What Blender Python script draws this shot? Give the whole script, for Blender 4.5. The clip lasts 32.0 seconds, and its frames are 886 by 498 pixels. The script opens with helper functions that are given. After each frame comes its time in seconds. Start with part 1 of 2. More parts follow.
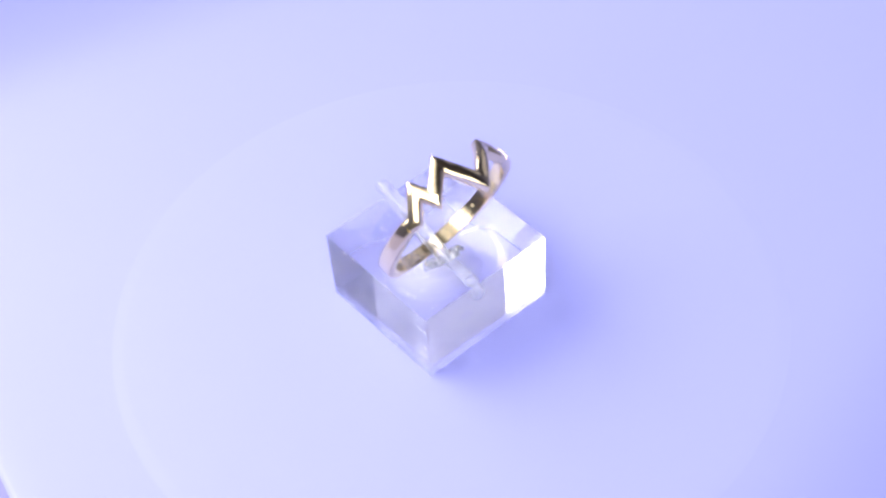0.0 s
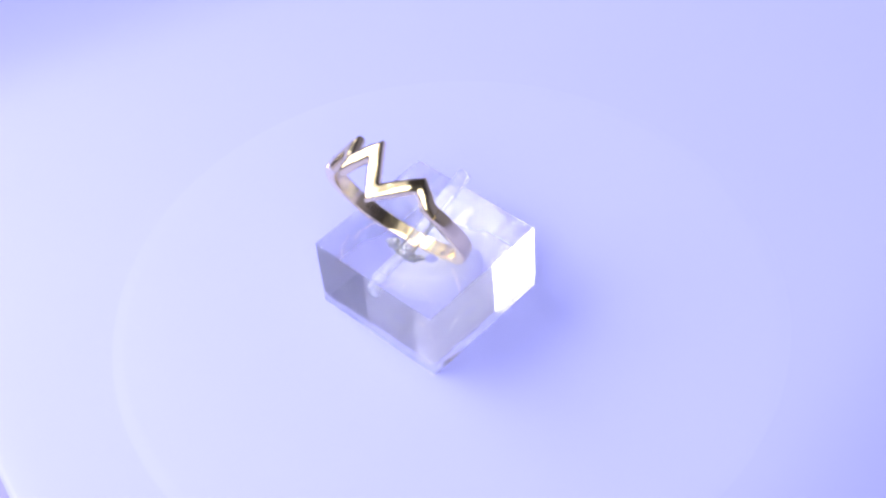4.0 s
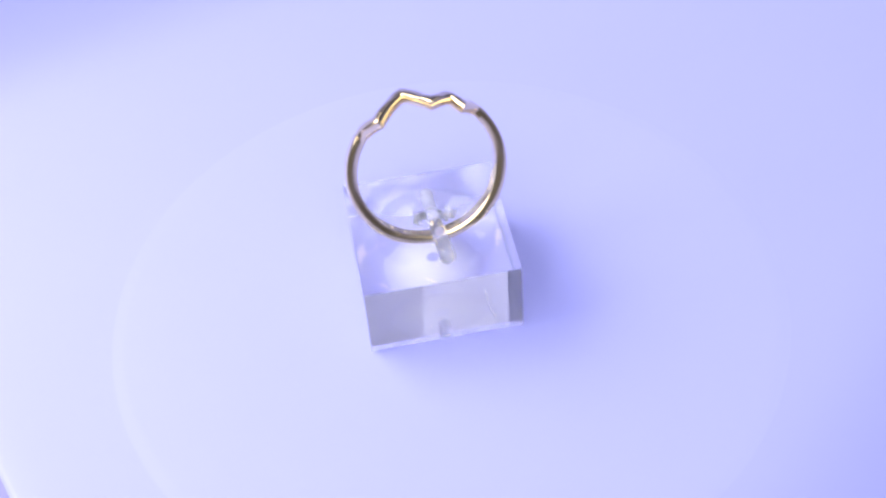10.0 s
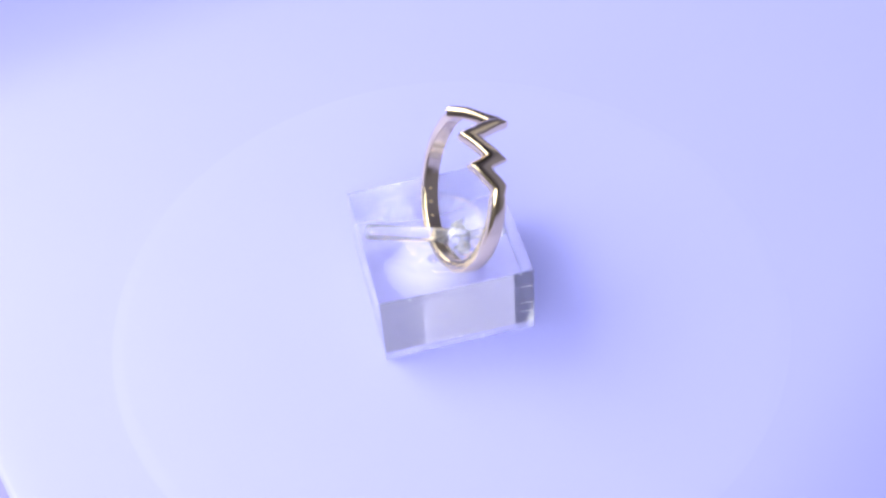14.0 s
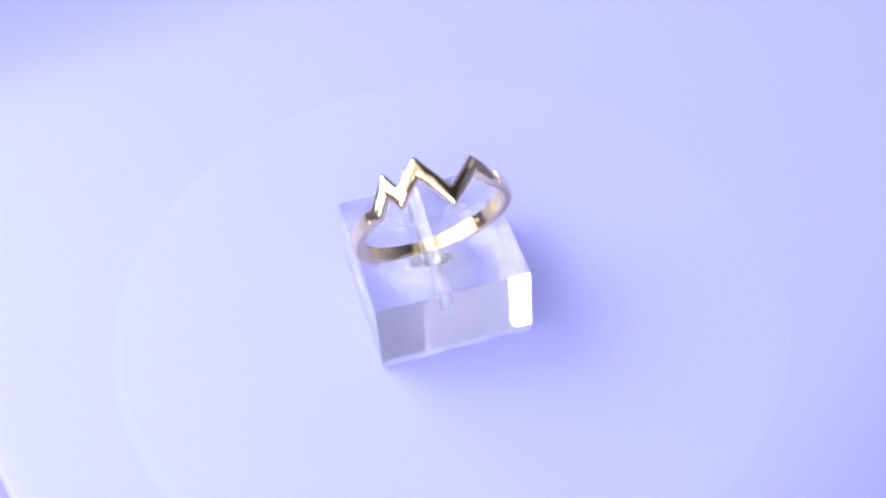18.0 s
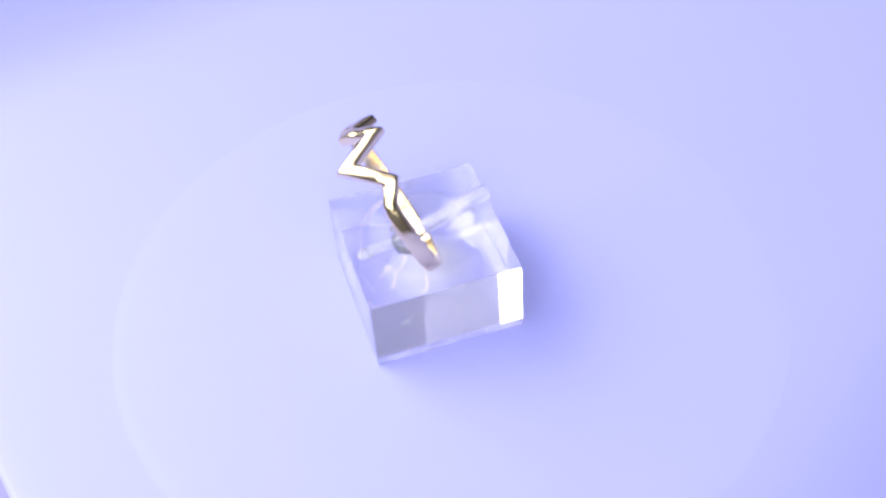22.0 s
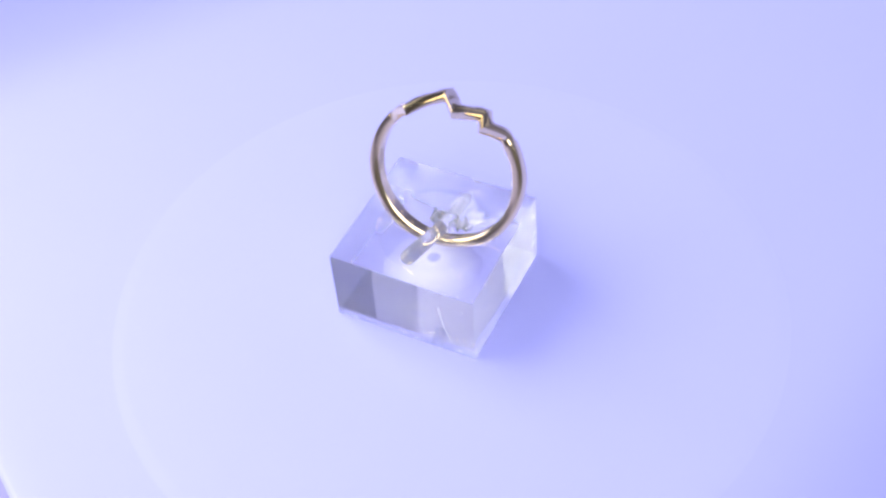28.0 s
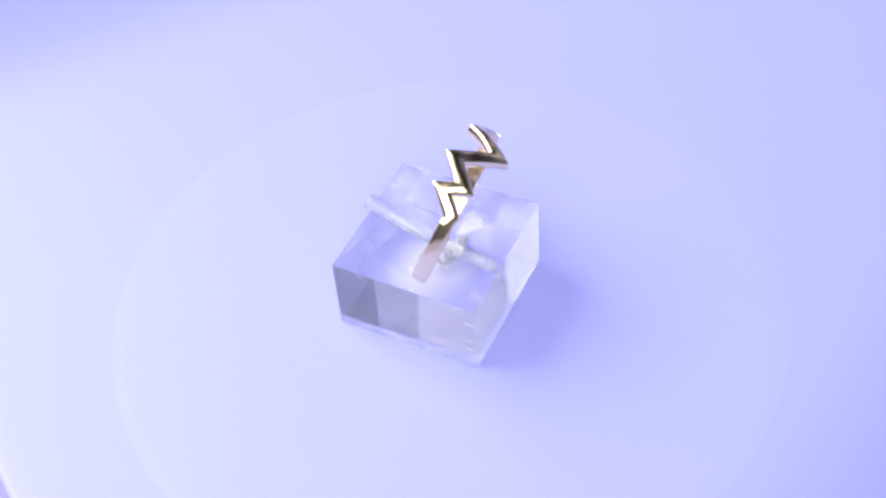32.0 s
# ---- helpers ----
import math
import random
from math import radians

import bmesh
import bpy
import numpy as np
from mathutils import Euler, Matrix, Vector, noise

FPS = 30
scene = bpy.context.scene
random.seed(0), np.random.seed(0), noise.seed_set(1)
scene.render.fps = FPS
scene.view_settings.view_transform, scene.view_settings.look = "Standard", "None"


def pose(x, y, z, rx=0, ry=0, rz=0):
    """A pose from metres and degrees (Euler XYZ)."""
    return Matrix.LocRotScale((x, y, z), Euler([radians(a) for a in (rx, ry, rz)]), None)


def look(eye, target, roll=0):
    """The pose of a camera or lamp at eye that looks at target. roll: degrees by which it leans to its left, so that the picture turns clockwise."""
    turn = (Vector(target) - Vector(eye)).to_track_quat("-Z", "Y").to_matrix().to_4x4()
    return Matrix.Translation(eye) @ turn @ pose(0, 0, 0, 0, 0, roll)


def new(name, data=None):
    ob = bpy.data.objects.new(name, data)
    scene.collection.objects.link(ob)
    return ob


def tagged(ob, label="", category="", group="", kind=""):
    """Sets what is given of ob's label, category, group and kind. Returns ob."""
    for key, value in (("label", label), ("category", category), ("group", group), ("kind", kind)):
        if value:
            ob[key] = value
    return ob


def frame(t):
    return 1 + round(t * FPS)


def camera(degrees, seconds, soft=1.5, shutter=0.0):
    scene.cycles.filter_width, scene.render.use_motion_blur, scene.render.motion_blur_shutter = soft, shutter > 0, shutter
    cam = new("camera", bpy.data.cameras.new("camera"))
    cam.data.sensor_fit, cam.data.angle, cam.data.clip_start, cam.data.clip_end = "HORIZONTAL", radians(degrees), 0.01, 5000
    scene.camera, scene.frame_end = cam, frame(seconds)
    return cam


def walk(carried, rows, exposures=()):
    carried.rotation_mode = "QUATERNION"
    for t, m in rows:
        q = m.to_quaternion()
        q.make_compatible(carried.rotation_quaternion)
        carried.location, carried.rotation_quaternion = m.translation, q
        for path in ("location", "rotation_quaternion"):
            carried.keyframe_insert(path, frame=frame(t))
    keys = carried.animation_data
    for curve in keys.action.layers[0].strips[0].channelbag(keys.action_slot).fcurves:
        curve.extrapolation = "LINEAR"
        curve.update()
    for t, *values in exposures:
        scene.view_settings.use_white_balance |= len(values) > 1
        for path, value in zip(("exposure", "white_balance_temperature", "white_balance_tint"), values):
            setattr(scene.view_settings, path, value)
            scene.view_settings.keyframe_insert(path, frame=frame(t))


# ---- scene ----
cam = camera(35.407, 32.0, soft=2.7)
EYE = pose(0.0, -0.12215, 0.14048, 42.472, 3.275, -4.250)
walk(cam, [(0.0, EYE), (32.0, EYE)], exposures=[(0.0, 0.0), (32.0, 0.0)])

MM = 0.001

# ---- light: a softbox beside the table, unseen fill panels added around and above it, in a dim room ----
world = bpy.data.worlds.new("room_air")
scene.world = world
world.use_nodes = True
world.node_tree.nodes["Background"].inputs[0].default_value = (0.8, 0.85, 1.0, 1)
world.node_tree.nodes["Background"].inputs[1].default_value = 0.02


def area_lamp(name, eye, target, width, height, radiance, color):
    data = bpy.data.lights.new(name, "AREA")
    data.shape, data.size, data.size_y, data.color = "RECTANGLE", width, height, color
    data.energy = radiance * math.pi * width * height
    new(name, data).matrix_world = look(eye, target)


area_lamp("softbox_light", (-0.39, 0.14, 0.367), (0.0, 0.0, 0.01), 0.61, 0.355, 6.7, (1.0, 0.985, 0.97))
# Added panels, out of view, for fill and for reflections in block and ring.
area_lamp("overhead_fill_light", (-0.95, 0.22, 1.62), (-0.95, 0.22, 0.0), 1.2, 1.55, 2.8, (0.98, 0.98, 1.0))
area_lamp("fill_panel_light", (-0.0868, 1.09, 1.22), (0.0, 0.0, 0.0), 0.13, 1.1, 0.41, (0.67, 0.66, 1.0))
area_lamp("dim_fill_panel_light", (0.058, 1.25, 0.97), (0.0, 0.0, 0.0), 0.136, 1.5, 0.76, (0.68, 0.67, 1.0))
area_lamp("fill_panel_light", (-0.77, -0.43, 1.0), (0.0, 0.0, 0.0), 0.95, 0.6, 0.95, (0.86, 0.87, 1.0))
area_lamp("dim_fill_panel_light", (0.86, 0.89, 0.65), (0.0, 0.0, 0.0), 0.6, 0.6, 0.45, (0.84, 0.82, 0.97))
area_lamp("fill_panel_light", (-0.95, 0.68, 1.22), (0.0, 0.0, 0.0), 1.15, 1.1, 1.0, (0.88, 0.9, 1.0))
area_lamp("fill_panel_light", (-0.24, -1.03, 1.12), (0.0, 0.0, 0.0), 1.35, 1.05, 5.15, (0.95, 0.97, 1.0))
area_lamp("overhead_fill_light", (-0.48, 0.05, 1.85), (-0.48, 0.05, 0.0), 1.4, 1.3, 1.05, (0.97, 0.97, 1.0))


# ---- materials ----
def shader(name, color, rough=0.5, metal=0.0, **more):
    m = bpy.data.materials.new(name)
    m.use_nodes = True
    b = m.node_tree.nodes["Principled BSDF"]
    b.inputs["Base Color"].default_value = (*color, 1)
    b.inputs["Roughness"].default_value = rough
    b.inputs["Metallic"].default_value = metal
    for key, value in more.items():
        b.inputs[key.replace("_", " ")].default_value = value
    return m, m.node_tree, b


def grain(tree, b, scale, amount, color=None, bump=0.0, bump_scale=None, detail=6.0):
    """Mottling of the base colour and fine relief, in object space."""
    at = tree.nodes.new("ShaderNodeTexCoord")
    n = tree.nodes.new("ShaderNodeTexNoise")
    n.inputs["Scale"].default_value, n.inputs["Detail"].default_value = scale, detail
    tree.links.new(at.outputs["Object"], n.inputs["Vector"])
    if color is not None:
        mix = tree.nodes.new("ShaderNodeMix")
        mix.data_type = "RGBA"
        mix.inputs[6].default_value = b.inputs["Base Color"].default_value
        mix.inputs[7].default_value = (*color, 1)
        ramp = tree.nodes.new("ShaderNodeMapRange")
        ramp.inputs[1].default_value, ramp.inputs[2].default_value = 0.35, 0.75
        ramp.inputs[4].default_value = amount
        tree.links.new(n.outputs["Fac"], ramp.inputs[0])
        tree.links.new(ramp.outputs[0], mix.inputs[0])
        tree.links.new(mix.outputs[2], b.inputs["Base Color"])
    if bump:
        f = tree.nodes.new("ShaderNodeTexNoise")
        f.inputs["Scale"].default_value, f.inputs["Detail"].default_value = bump_scale or scale * 8, 3.0
        tree.links.new(at.outputs["Object"], f.inputs["Vector"])
        r = tree.nodes.new("ShaderNodeBump")
        r.inputs["Strength"].default_value, r.inputs["Distance"].default_value = bump, 0.0001
        tree.links.new(f.outputs["Fac"], r.inputs["Height"])
        tree.links.new(r.outputs["Normal"], b.inputs["Normal"])
    return n


SHEET, t_, b_ = shader("lavender_card", (0.295, 0.307, 0.72), 0.55)
grain(t_, b_, 40, 0.25, (0.31, 0.32, 0.73), 0.05, 2500)
PLATTER, t_, b_ = shader("lavender_plastic", (0.304, 0.316, 0.73), 0.53)
grain(t_, b_, 60, 0.25, (0.32, 0.33, 0.74), 0.04, 3000)
CAP, t_, b_ = shader("bright_centre_plastic", (0.46, 0.47, 0.92), 0.42)
grain(t_, b_, 300, 0, None, 0.03, 4000)
# Radial fade paints light gathered under the block into the hub's middle.
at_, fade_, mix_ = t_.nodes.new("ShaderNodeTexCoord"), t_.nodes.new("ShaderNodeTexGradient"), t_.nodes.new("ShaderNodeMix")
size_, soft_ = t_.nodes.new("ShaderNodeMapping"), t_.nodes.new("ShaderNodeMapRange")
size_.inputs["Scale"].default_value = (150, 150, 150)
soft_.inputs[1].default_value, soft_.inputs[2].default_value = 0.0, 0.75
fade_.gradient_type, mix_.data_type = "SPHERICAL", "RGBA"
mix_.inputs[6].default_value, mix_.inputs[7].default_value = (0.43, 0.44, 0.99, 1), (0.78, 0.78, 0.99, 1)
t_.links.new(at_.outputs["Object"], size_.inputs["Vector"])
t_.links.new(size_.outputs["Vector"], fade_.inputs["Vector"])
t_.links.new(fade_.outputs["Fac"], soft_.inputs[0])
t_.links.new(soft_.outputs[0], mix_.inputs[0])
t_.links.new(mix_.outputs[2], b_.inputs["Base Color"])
# Paler than the card, painting in the light that the block holds back.
FILM, t_, b_ = shader("brightening_film", (0.43, 0.44, 0.99), 0.5)
grain(t_, b_, 220, 0.6, (0.47, 0.48, 0.99), 0.05, 1500)
PLUG, t_, b_ = shader("violet_plastic", (0.46, 0.47, 0.93), 0.4)
GOLD, t_, b_ = shader("polished_gold", (0.88, 0.735, 0.48), 0.16, 1.0)
grain(t_, b_, 500, 0.4, (0.84, 0.70, 0.44), 0.06, 1600)
WORN, t_, b_ = shader("worn_gold", (0.78, 0.63, 0.40), 0.5, 1.0)
ENGRAVED, t_, b_ = shader("engraved_gold", (0.05, 0.035, 0.025), 0.6, 0.3)


def clear(name, color, rough, ior, see_through=0.0, haze=0.0, bump=0.0, bump_scale=900):
    """Clear plastic: part of the light may go straight through, and a pale diffuse share paints in veiling haze and
    milkiness.
    """
    m, tree, b = shader(name, color, rough, Transmission_Weight=1.0, IOR=ior)
    if bump:
        grain(tree, b, 120, 0, None, bump, bump_scale)
    out = b.outputs[0]
    if see_through:
        straight, mix = tree.nodes.new("ShaderNodeBsdfTransparent"), tree.nodes.new("ShaderNodeMixShader")
        mix.inputs[0].default_value = see_through
        tree.links.new(out, mix.inputs[1])
        tree.links.new(straight.outputs[0], mix.inputs[2])
        out = mix.outputs[0]
    if haze:
        matt, mix = tree.nodes.new("ShaderNodeBsdfDiffuse"), tree.nodes.new("ShaderNodeMixShader")
        matt.inputs["Color"].default_value = (0.82, 0.83, 0.98, 1)
        at, n, amount = tree.nodes.new("ShaderNodeTexCoord"), tree.nodes.new("ShaderNodeTexNoise"), tree.nodes.new("ShaderNodeMapRange")
        n.inputs["Scale"].default_value, n.inputs["Detail"].default_value = 180, 5
        amount.inputs[1].default_value, amount.inputs[2].default_value = 0.3, 0.7
        amount.inputs[3].default_value, amount.inputs[4].default_value = haze * 0.6, haze * 1.4
        tree.links.new(at.outputs["Object"], n.inputs["Vector"])
        tree.links.new(n.outputs["Fac"], amount.inputs[0])
        tree.links.new(amount.outputs[0], mix.inputs[0])
        tree.links.new(out, mix.inputs[1])
        tree.links.new(matt.outputs[0], mix.inputs[2])
        out = mix.outputs[0]
    tree.links.new(out, tree.nodes["Material Output"].inputs["Surface"])
    return m


ACRYLIC = clear("clear_acrylic", (1.0, 1.0, 1.0), 0.01, 1.49, 0.09, haze=0.008, bump=0.01)
FROST = clear("worn_acrylic", (1.0, 1.0, 1.0), 0.02, 1.49, 0.15, haze=0.06)
GLUE = clear("dried_glue", (0.99, 0.99, 0.99), 0.03, 1.46, 0.1, haze=0.14)
BURIED = clear("cemented_acrylic", (1.0, 1.0, 1.0), 0.1, 1.3, 0.6, haze=0.4)
SCRATCH, t_, b_ = shader("scratched_acrylic", (0.9, 0.9, 0.95), 0.5)
WOOD, t_, b_ = shader("painted_wood", (0.20, 0.19, 0.40), 0.5)
grain(t_, b_, 25, 0.6, (0.24, 0.22, 0.45), 0.1, 400)
WALL, t_, b_ = shader("wall_paint", (0.15, 0.15, 0.25), 0.8)
grain(t_, b_, 3, 0.4, (0.14, 0.14, 0.21), 0.2, 300)
CURTAIN, t_, b_ = shader("dark_wall_paint", (0.40, 0.40, 0.60), 0.9)
grain(t_, b_, 3, 0.4, (0.34, 0.34, 0.53), 0.2, 300)
CEIL, t_, b_ = shader("ceiling_paint", (0.27, 0.24, 0.215), 0.85)
grain(t_, b_, 3, 0.3, (0.23, 0.205, 0.185), 0.2, 300)
DARK, t_, b_ = shader("grey_curtain", (0.20, 0.19, 0.19), 0.9)
grain(t_, b_, 6, 0.5, (0.24, 0.23, 0.23), 0.2, 200)
BOARDS, t_, b_ = shader("floor_boards", (0.12, 0.09, 0.07), 0.6)
grain(t_, b_, 4, 0.5, (0.18, 0.13, 0.09), 0.2, 80)


# ---- building helpers ----
def finish(name, bm, material, smooth=None):
    bmesh.ops.recalc_face_normals(bm, faces=bm.faces)
    me = bpy.data.meshes.new(name)
    bm.to_mesh(me)
    bm.free()
    me.materials.append(material)
    if smooth is not None:
        me.shade_smooth()
        me.set_sharp_from_angle(angle=radians(smooth))
    return me


def part(name, bm, material, parent, label="", smooth=None):
    """One mesh object under a thing or a part."""
    ob = new(name, finish(name, bm, material, smooth))
    ob.parent = parent
    return tagged(ob, label)


def box(bm, lo, hi):
    lo, hi = Vector(lo), Vector(hi)
    made = bmesh.ops.create_cube(bm, size=1)["verts"]
    for v in made:
        v.co = (lo + hi) / 2 + Vector((v.co.x * (hi - lo).x, v.co.y * (hi - lo).y, v.co.z * (hi - lo).z))
    return made


def lathe(bm, profile, sides, matrix=None):
    """Turns a profile of (radius, height) about z; a radius of 0 closes it."""
    rings = []
    for r, z in profile:
        if r == 0:
            rings.append([bm.verts.new((0, 0, z))])
        else:
            rings.append([bm.verts.new((r * math.cos(2 * math.pi * k / sides), r * math.sin(2 * math.pi * k / sides), z)) for k in range(sides)])
    for a, b in zip(rings, rings[1:]):
        for k in range(sides):
            j = (k + 1) % sides
            if len(a) == 1 and len(b) > 1:
                bm.faces.new((a[0], b[k], b[j]))
            elif len(b) == 1 and len(a) > 1:
                bm.faces.new((a[k], a[j], b[0]))
            elif len(a) > 1:
                bm.faces.new((a[k], a[j], b[j], b[k]))
    if matrix is not None:
        bmesh.ops.transform(bm, matrix=matrix, verts=[v for ring in rings for v in ring])


def along(a, b):
    """The pose whose z axis runs from a towards b."""
    a, b = Vector(a), Vector(b)
    return Matrix.Translation(a) @ (b - a).to_track_quat("Z", "Y").to_matrix().to_4x4()


# ---- the room: unseen, added to close off and tone the reflections ----
def room():
    x0, x1, y0, y1, z0, z1 = -1.6, 1.6, -1.6, 1.6, -0.75, 2.6
    for name, lo, hi, m in (
        ("wall_north", (x0 - 0.1, y1, z0), (x1 + 0.1, y1 + 0.1, z1), WALL),
        ("wall_south", (x0 - 0.1, y0 - 0.1, z0), (x1 + 0.1, y0, z1), DARK),
        ("wall_east", (x1, y0, z0), (x1 + 0.1, y1, z1), CURTAIN),
        ("wall_west", (x0 - 0.1, y0, z0), (x0, y1, z1), WALL),
        ("floor", (x0 - 0.1, y0 - 0.1, z0 - 0.1), (x1 + 0.1, y1 + 0.1, z0), BOARDS),
        ("ceiling", (x0 - 0.1, y0 - 0.1, z1), (x1 + 0.1, y1 + 0.1, z1 + 0.1), CEIL),
    ):
        bm = bmesh.new()
        box(bm, lo, hi)
        tagged(new(name, finish(name, bm, m)), kind="structure", label="plain painted " + name.split("_")[0] + " of the added unseen room")


def table():
    top = new("table", None)
    tagged(top, "violet painted wooden table under the lavender card sheet", "table")
    bm = bmesh.new()
    box(bm, (-0.6, -0.45, -0.042), (0.6, 0.55, -0.0135))
    bmesh.ops.bevel(bm, geom=bm.edges[:], offset=0.003, segments=2, affect="EDGES")
    part("tabletop", bm, WOOD, top)
    for x in (-0.55, 0.55):
        for y in (-0.4, 0.5):
            bm = bmesh.new()
            box(bm, (x - 0.03, y - 0.03, -0.75), (x + 0.03, y + 0.03, -0.042))
            part("leg", bm, WOOD, top)


def card_sheet():
    """Lavender card: one cut edge curls down to the table, the far corner lifts, steepened for shade, another is bent
    down to darken it.
    """
    bm = bmesh.new()
    edge, out = Vector((-55.4, -23.4, 0)) * MM, Vector((-7.1, -3.7, 0)).normalized()
    side = Vector((-out.y, out.x, 0))
    lift_at, lift_way = Vector((-63, 45, 0)) * MM, Vector((-0.437, 0.9, 0))
    shade_fall_way = Vector((0.75, -0.66, 0))
    ins = [-0.62, -0.45, -0.33] + [-0.26 + 0.005 * k for k in range(50)] + [-0.01 + 0.001 * k for k in range(11)]
    grid = []
    for k in range(151):
        along_m = -0.42 + 0.0056 * k
        row = []
        for o in ins:
            p = edge + side * along_m + out * o
            z = -0.00014
            bend = max(0.0, o + 0.004)
            z -= bend * bend / 0.1
            s = min(1.0, max(0.0, (p - lift_at).dot(lift_way) / 0.06))
            z += 0.046 * s * s * (3 - 2 * s)
            # sag added to tilt this corner from the lamps and shade it
            s = min(1.0, max(0.0, (p.dot(shade_fall_way) - 0.048) / 0.045))
            z -= 0.0125 * s * s * (3 - 2 * s)
            row.append(bm.verts.new((p.x, p.y, z)))
        grid.append(row)
    for a, b in zip(grid, grid[1:]):
        for i in range(len(ins) - 1):
            bm.faces.new((a[i], a[i + 1], b[i + 1], b[i]))
    ob = new("backdrop", finish("backdrop", bm, SHEET, 40))
    thick = ob.modifiers.new("thickness", "SOLIDIFY")
    thick.thickness, thick.offset = 0.0004, -1
    tagged(ob, "smooth lavender card sheet with a curled edge and a lifted corner", kind="structure")


def display_disc():
    """A flat round board with a soft rim, lying on the sheet."""
    ob = new("display_disc", None)
    tagged(ob, "flat round lavender display disc with a soft rim", "display disc")
    bm = bmesh.new()
    lathe(bm, [(0, -0.2 * MM), (42.9 * MM, -0.2 * MM), (42.9 * MM, -0.08 * MM), (6 * MM, -0.08 * MM), (0, -0.08 * MM)], 160)
    part("plate", bm, PLATTER, ob, smooth=40)
    bm = bmesh.new()
    lathe(bm, [(42.9 * MM, -0.2 * MM), (44.6 * MM, -0.2 * MM), (44.6 * MM, -0.135 * MM), (44.0 * MM, -0.115 * MM),
               (43.4 * MM, -0.09 * MM), (42.9 * MM, -0.08 * MM)], 200)
    part("rim", bm, PLATTER, ob, "soft rounded rim", 40)
    ob.location = (1.5 * MM, -2.5 * MM, 0)


def turntable():
    """The small pale hub that carries the block round."""
    ob = new("turntable", None)
    tagged(ob, "small pale turning hub under the acrylic block", "turntable")
    # pale hub; its bright centre is painted into the colour
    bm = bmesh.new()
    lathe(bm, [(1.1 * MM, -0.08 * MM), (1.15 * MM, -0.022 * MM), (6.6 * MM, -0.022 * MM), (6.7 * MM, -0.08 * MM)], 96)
    part("hub", bm, CAP, ob, "pale round hub with a painted bright centre", 40)
    bm = bmesh.new()
    lathe(bm, [(0, -0.08 * MM), (1.08 * MM, -0.08 * MM), (1.08 * MM, -0.024 * MM), (0, -0.024 * MM)], 32)
    part("plug", bm, PLUG, ob, "small violet plug in the hub")
    return ob


# ---- the acrylic ring stand ----
BLOCK_AT = Vector((-0.08, -0.99, 0)) * MM
SX, SY, TOP = 20.0 * MM, 19.72 * MM, 11.02 * MM
ROD_TIP = Vector((-0.96, 9.2, 14.64)) * MM
ROD_END = Vector((-0.75, -8.0, 7.75)) * MM


def carve(me, cutters):
    """The mesh with closed cutters taken out of it."""
    ob = new("carved", me)
    helpers = []
    for c in cutters:
        tool = new("cutter", c)
        helpers.append(tool)
        mod = ob.modifiers.new("cut", "BOOLEAN")
        mod.operation, mod.object, mod.solver = "DIFFERENCE", tool, "EXACT"
    bpy.context.view_layer.update()
    made = bpy.data.meshes.new_from_object(ob.evaluated_get(bpy.context.evaluated_depsgraph_get()))
    for o in (ob, *helpers):
        bpy.data.objects.remove(o)
    return made


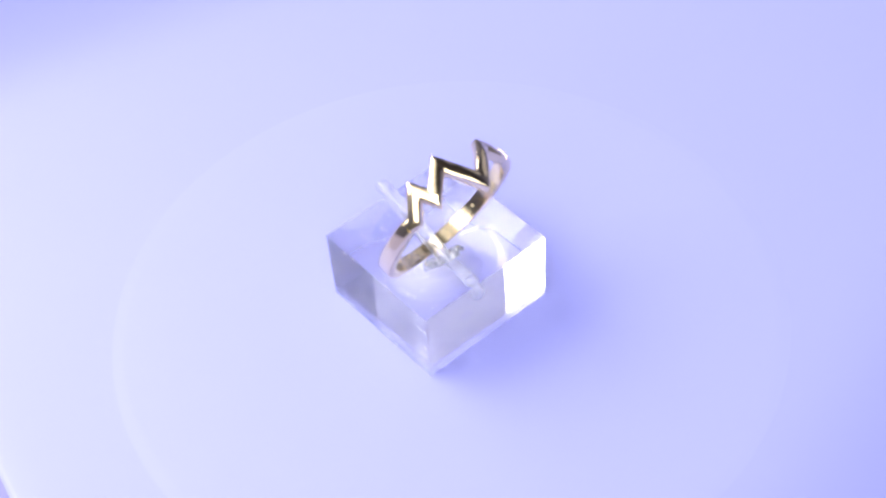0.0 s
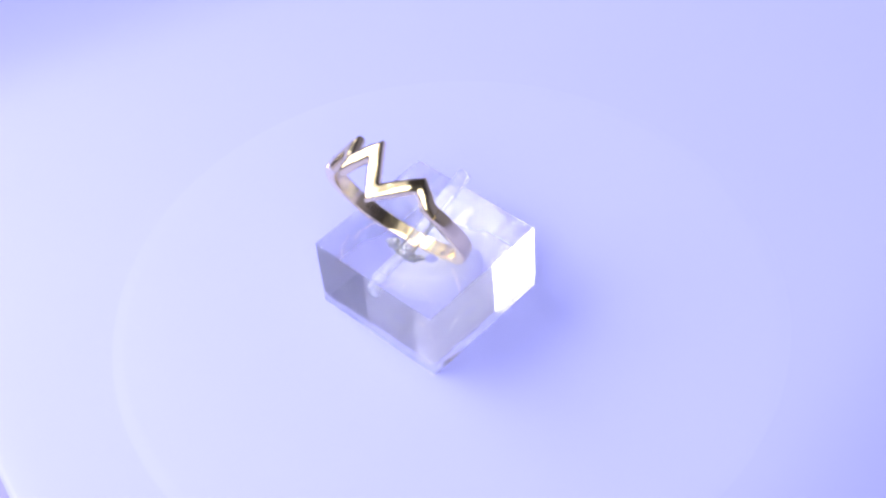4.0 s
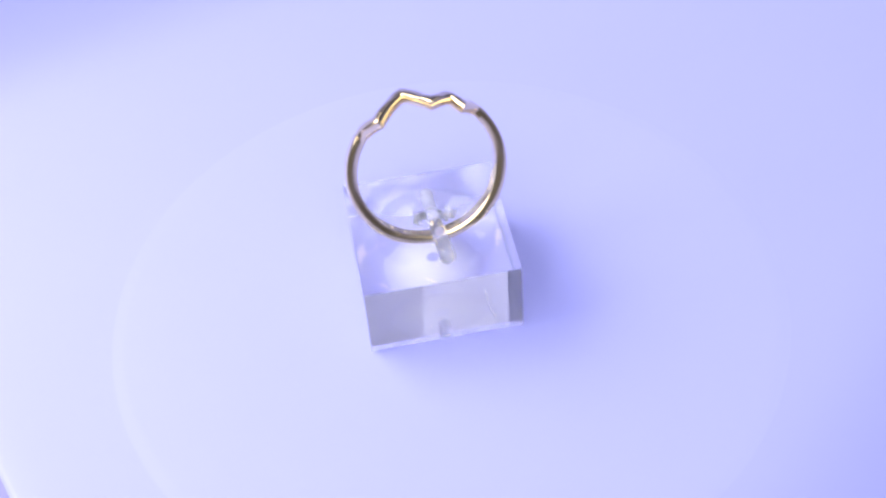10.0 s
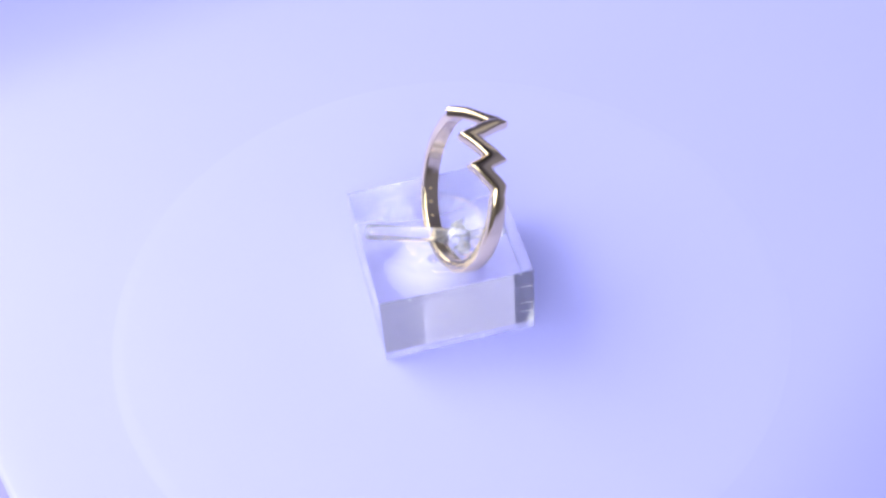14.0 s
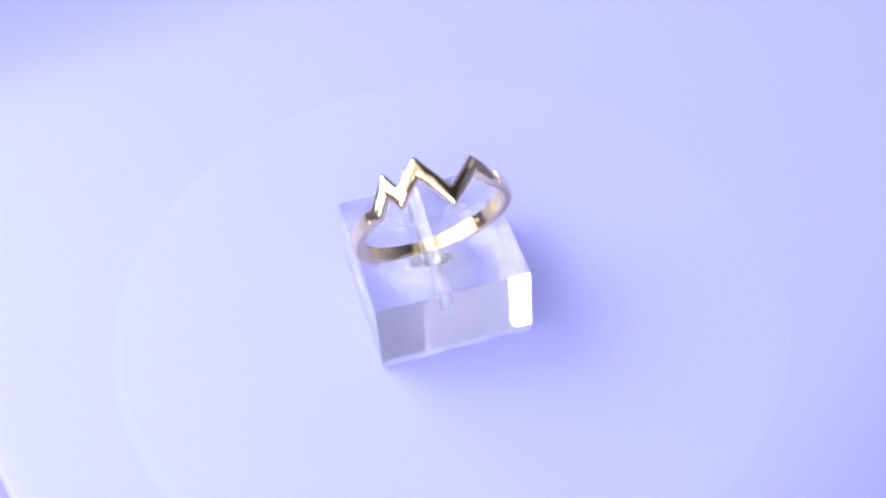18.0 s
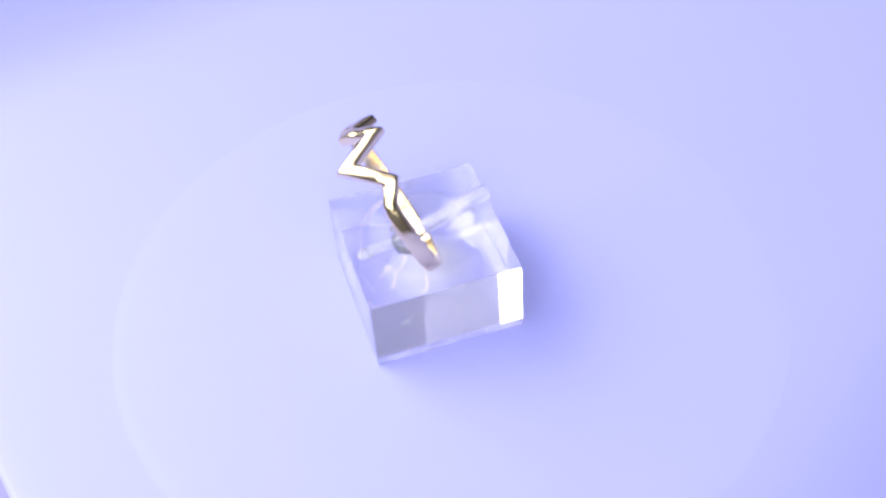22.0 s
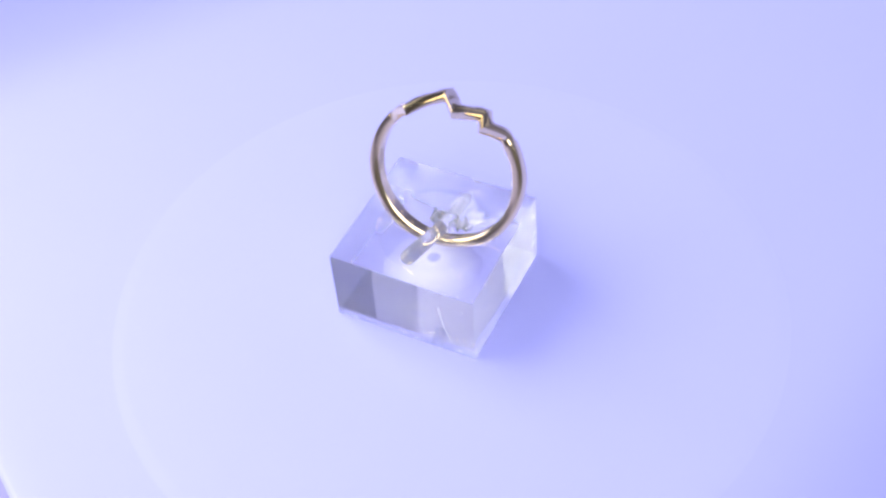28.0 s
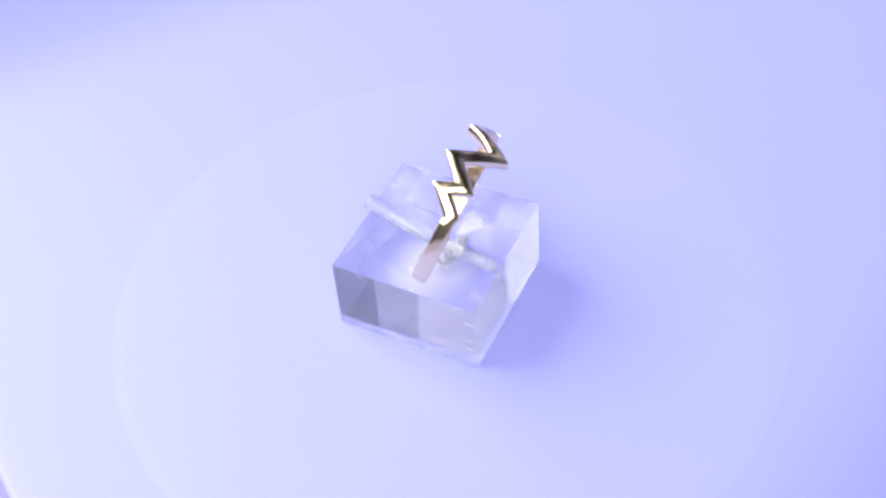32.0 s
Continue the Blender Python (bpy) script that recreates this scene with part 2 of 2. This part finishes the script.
def ring_stand():
    ob = new("ring_stand", None)
    tagged(ob, "clear acrylic block with a slanting clear peg glued in its dimple", "ring stand")
    bm = bmesh.new()
    box(bm, (-SX / 2, -SY / 2, 0), (SX / 2, SY / 2, TOP))
    bmesh.ops.bevel(bm, geom=bm.edges[:], offset=0.05 * MM, segments=2, affect="EDGES")
    body = finish("block", bm, ACRYLIC)
    # shallow dimple with a soft rim
    bm = bmesh.new()
    wide, sag = 7.6 * MM, 1.5 * MM
    profile = [(wide * k / 40, TOP - sag * (1 - (k / 40) ** 2) ** 1.5) for k in range(40)]
    lathe(bm, profile + [(wide, TOP), (wide, TOP + 5 * MM), (0, TOP + 5 * MM)], 96, Matrix.Translation((-0.3 * MM, 0.4 * MM, 0)))
    dimple = finish("dimple", bm, ACRYLIC)
    # socket of the peg, and the air bubble left at its buried end
    bm = bmesh.new()
    lathe(bm, [(0, 4.6 * MM), (1.02 * MM, 4.6 * MM), (1.02 * MM, 14 * MM), (0, 14 * MM)], 40, along(ROD_END, ROD_TIP))
    hole = finish("hole", bm, ACRYLIC)
    me = carve(body, [dimple, hole])
    me.name = "block"
    me.materials.clear()
    me.materials.append(ACRYLIC)
    me.shade_smooth()
    me.set_sharp_from_angle(angle=radians(14))
    block = new("block", me)
    block.parent = ob
    # peg
    long = (ROD_TIP - ROD_END).length
    bm = bmesh.new()
    lathe(bm, [(0, 4.65 * MM), (0.9 * MM, 4.65 * MM), (0.98 * MM, 4.75 * MM), (0.98 * MM, long - 0.25 * MM), (0.85 * MM, long - 0.05 * MM), (0, long)],
          40, along(ROD_END, ROD_TIP))
    part("peg", bm, FROST, ob, "slanting clear acrylic rod", 40)
    bm = bmesh.new()
    lathe(bm, [(0, 1.02 * MM), (0.86 * MM, 1.02 * MM), (0.86 * MM, 4.58 * MM), (0, 4.58 * MM)], 32, along(ROD_END, ROD_TIP))
    part("buried_peg", bm, BURIED, ob, "buried end of the clear rod", 40)
    bm = bmesh.new()
    lathe(bm, [(0, -0.75 * MM), (0.45 * MM, -0.62 * MM), (0.8 * MM, -0.25 * MM), (0.95 * MM, 0.2 * MM), (0.9 * MM, 0.9 * MM), (0, 1.0 * MM)], 28, along(ROD_END, ROD_TIP))
    part("peg_end", bm, BURIED, ob, "milky rounded end of the peg", 40)
    # thin pale film added under the block to brighten the floor seen through it
    bm = bmesh.new()
    box(bm, (-SX / 2 + 0.15 * MM, -SY / 2 + 0.15 * MM, -0.045 * MM), (SX / 2 - 0.15 * MM, SY / 2 - 0.15 * MM, -0.03 * MM))
    part("brightening_film", bm, FILM, ob, "thin pale lavender film added to brighten the floor under the block")
    # fine scratches and cracks in the faces
    def scratch(points, normal, wide=0.03):
        n = Vector(normal)
        for p, q in zip(points, points[1:]):
            p, q = Vector(p) * MM, Vector(q) * MM
            across = (q - p).cross(n).normalized() * wide * MM
            bm = bmesh.new()
            bm.faces.new([bm.verts.new(c + n * 0.01 * MM) for c in (p - across * 0.6, q - across * 0.2, q + across * 0.2, p + across * 0.6)])
            part("scratch", bm, SCRATCH, ob, "fine white scratch")
    face = SX / 2 / MM
    for tip in ((-7.0, 6.9), (-4.0, 8.0), (-6.9, 5.4), (-4.6, 6.2)):
        scratch([(face, -5.6, 7.0), (face, *tip)], (1, 0, 0))
    for y, z in ((-9.6, 5.0), (-9.5, 3.4), (-9.6, 8.2)):
        scratch([(-face, y, z), (-face, y + 1.5, z + 0.1)], (-1, 0, 0), 0.07)
    scratch([(face, 9.3, 9.0), (face, 8.5, 5.0), (face, 8.9, 2.0)], (1, 0, 0), 0.06)
    scratch([(-5.2, SY / 2 / MM, 8.0), (-5.8, SY / 2 / MM, 4.5), (-6.6, SY / 2 / MM, 2.2)], (0, 1, 0), 0.06)
    # small nicks along the edges of the faces
    rnd = random.Random(11)
    half_y = SY / 2 / MM
    for k in range(18):
        up, reach = rnd.choice((0.35, 0.6, 10.5, 10.75)), rnd.uniform(0.2, 0.5)
        if k % 3 == 0:
            y = rnd.uniform(-8.5, 8.5)
            scratch([(face, y, up), (face, y + reach, up + 0.08)], (1, 0, 0), 0.09)
        elif k % 3 == 1:
            y = rnd.uniform(-8.5, 8.5)
            scratch([(-face, y, up), (-face, y + reach, up - 0.08)], (-1, 0, 0), 0.09)
        else:
            x = rnd.uniform(-8.5, 8.5)
            scratch([(x, half_y, up), (x + reach, half_y, up + 0.05)], (0, 1, 0), 0.09)
    # splinters of dried glue round the foot of the peg
    rnd = random.Random(4)
    for k in range(12):
        side = -1 if k % 2 else 1
        bm = bmesh.new()
        bmesh.ops.create_icosphere(bm, subdivisions=1, radius=1)
        sx, sy, sz = rnd.uniform(0.8, 1.5), rnd.uniform(0.3, 0.7), rnd.uniform(0.35, 0.8)
        for v in bm.verts:
            v.co = Vector((v.co.x * sx, v.co.y * sy, v.co.z * sz)) * rnd.uniform(0.7, 1.25) * MM
        at = Vector((-0.85 + side * rnd.uniform(0.9, 2.4), rnd.uniform(-3.9, -2.5), 9.55 + rnd.uniform(-0.1, 0.25))) * MM
        bmesh.ops.transform(bm, matrix=Matrix.Translation(at) @ Euler((rnd.uniform(0, 3), rnd.uniform(0, 3), rnd.uniform(0, 3))).to_matrix().to_4x4(), verts=bm.verts)
        part("glue_splinter", bm, GLUE, ob)
    for child in ob.children:
        child.matrix_parent_inverse = Matrix.Translation(BLOCK_AT)
    return ob


# ---- the gold ring ----
RAD, THICK, HALF = 10.38 * MM, 1.42 * MM, 0.9 * MM
RING_AT = BLOCK_AT + Vector((-0.64, -3.31, 18.09)) * MM
LEAN, TURN = radians(21.914), radians(4.6)
SECTION = [(-1, -0.34), (-0.97, -0.16), (-0.85, -0.05), (-0.45, -0.01), (0, 0), (0.45, -0.01), (0.85, -0.05), (0.97, -0.16), (1, -0.34),
           (1, -0.86), (0.86, -1.0), (0.4, -1.0), (0, -1.0), (-0.4, -1.0), (-0.86, -1.0), (-1, -0.86)]
CREST_SECTION = [(-1.04, -0.52), (-1.01, -0.33), (-0.94, -0.19), (-0.82, -0.10), (-0.55, -0.04), (-0.28, -0.01), (0, 0),
                 (0.28, -0.01), (0.55, -0.04), (0.82, -0.10), (0.94, -0.19), (1.01, -0.33), (1.04, -0.52),
                 (1.02, -0.8), (0.88, -0.97), (0.4, -1.0), (0, -1.0), (-0.4, -1.0), (-0.88, -0.97), (-1.02, -0.8)]
# mountain line: turn round the finger (degrees) and height along it (mm)
RIDGE = [(38.0, 0.0), (44.1, -0.26), (57.2, -1.80), (82.4, 1.96), (98.8, -2.82), (116.6, -0.04), (123.2, -2.37), (137.4, 0.13), (144.0, 0.0)]


def ring_frame():
    u = Vector((math.cos(TURN), math.sin(TURN), 0))
    f = Vector((math.sin(TURN), -math.cos(TURN), 0))
    v = Vector((0, 0, 1)) * math.cos(LEAN) + f * math.sin(LEAN)
    n = u.cross(v)
    return Matrix(((u.x, v.x, n.x, RING_AT.x), (u.y, v.y, n.y, RING_AT.y), (u.z, v.z, n.z, RING_AT.z), (0, 0, 0, 1)))


def on_ring(turn, high, deep=0.0):
    """A point of the ring: degrees round it, metres along its axis, metres in from its outside."""
    a = radians(turn)
    return Vector(((RAD - deep) * math.cos(a), (RAD - deep) * math.sin(a), high))


def loft(bm, sections):
    rows = [[bm.verts.new(c) for c in s] for s in sections]
    for a, b in zip(rows, rows[1:]):
        for k in range(len(a)):
            j = (k + 1) % len(a)
            bm.faces.new((a[k], a[j], b[j], b[k]))
    bm.faces.new(rows[0])
    bm.faces.new(rows[-1][::-1])


def gold_ring():
    ob = new("gold_ring", None)
    tagged(ob, "polished pale gold ring with a zigzag mountain crest", "ring")
    frame_m = ring_frame()
    # crest: cast bars with rounded backs, mitred at the peaks and valleys
    flat = [Vector((radians(a) * RAD, z * MM)) for a, z in RIDGE]
    mitres = []
    for i, c in enumerate(flat):
        before = (c - flat[i - 1]).normalized() if i else None
        after = (flat[i + 1] - c).normalized() if i < len(flat) - 1 else None
        n1 = Vector((-(before or after).y, (before or after).x))
        n2 = Vector((-(after or before).y, (after or before).x))
        m = (n1 + n2).normalized()
        m = m / max(m.dot(n1), 0.35)
        mitres.append(Vector((0, 1)) if i in (0, len(flat) - 1) else m)
    sections = []
    for i in range(len(flat) - 1):
        steps = max(3, round((flat[i + 1] - flat[i]).length / (0.4 * MM)))
        for k in range(steps + (i == len(flat) - 2)):
            row = []
            for w, d in CREST_SECTION:
                p = (flat[i] + mitres[i] * (w * HALF)).lerp(flat[i + 1] + mitres[i + 1] * (w * HALF), k / steps)
                wave = noise.noise(Vector((p.x, p.y, d * THICK)) * 520) * 0.12 * MM
                row.append(on_ring(math.degrees(p.x / RAD), p.y, -d * THICK + wave))
            sections.append(row)
    bm = bmesh.new()
    loft(bm, sections)
    bmesh.ops.transform(bm, matrix=frame_m, verts=bm.verts)
    part("crest", bm, GOLD, ob, "zigzag line of three mountain peaks", 50)
    # shank
    bm = bmesh.new()
    sections = []
    for k in range(97):
        a = 144.0 + (398.0 - 144.0) * k / 96
        row = []
        wider = min(1.0, k / 10, (96 - k) / 10) * 0.14
        for w, d in SECTION:
            wave = noise.noise(Vector((a * 0.06, w * 0.5, d * 0.5 + 7))) * 0.05 * MM
            row.append(on_ring(a, (w * (1 + wider) + wider) * HALF, -d * THICK + wave))
        sections.append(row)
    loft(bm, sections)
    bmesh.ops.transform(bm, matrix=frame_m, verts=bm.verts)
    shank = part("shank", bm, GOLD, ob, "plain rounded band", 50)
    inside = THICK + 0.02 * MM
    # fineness stamp inside the band
    text = bpy.data.curves.new("stamp", "FONT")
    text.body, text.size, text.align_x, text.align_y, text.space_character = "585", 1.25, "CENTER", "CENTER", 1.15
    tool = new("stamp", text)
    bpy.context.view_layer.update()
    me = bpy.data.meshes.new_from_object(tool.evaluated_get(bpy.context.evaluated_depsgraph_get()))
    bpy.data.objects.remove(tool)
    bm = bmesh.new()
    bm.from_mesh(me)
    for v in bm.verts:
        v.co = frame_m @ on_ring(222.0 + math.degrees(v.co.x * MM / (RAD - THICK)), -v.co.y * MM, inside)
    part("stamp", bm, ENGRAVED, shank, "engraved fineness number 585")
    # worn maker's marks that cannot be read
    for at, wide, high in ((297.0, 2.2, 0.4), (309.0, 2.6, 0.5), (320.0, 2.0, 0.4)):
        bm = bmesh.new()
        corners = [(at - wide / 2, -high / 2), (at, -high / 2), (at + wide / 2, -high / 2), (at + wide / 2, high / 2), (at, high / 2), (at - wide / 2, high / 2)]
        bm.faces.new([bm.verts.new(frame_m @ on_ring(a, z * MM, inside)) for a, z in corners])
        part("mark", bm, WORN, shank, "worn unreadable stamp")
    return ob


room()
table()
card_sheet()
display_disc()
hub = turntable()
stand = ring_stand()
ring = gold_ring()


# ---- what turns ----
def turned(t):
    s = t / 32.0
    return 36.901 - 659.935 * s - 51.670 * s * s + 14.722 * s ** 3


def motions():
    times = [0.25 * k for k in range(129)]
    walk(hub, [(t, pose(0, 0, 0, 0, 0, turned(t))) for t in times])
    walk(stand, [(t, pose(0, 0, 0, 0, 0, turned(t))) for t in times])
    walk(ring, [(t, pose(0, 0, 0, 0, 0, turned(t))) for t in times])


motions()
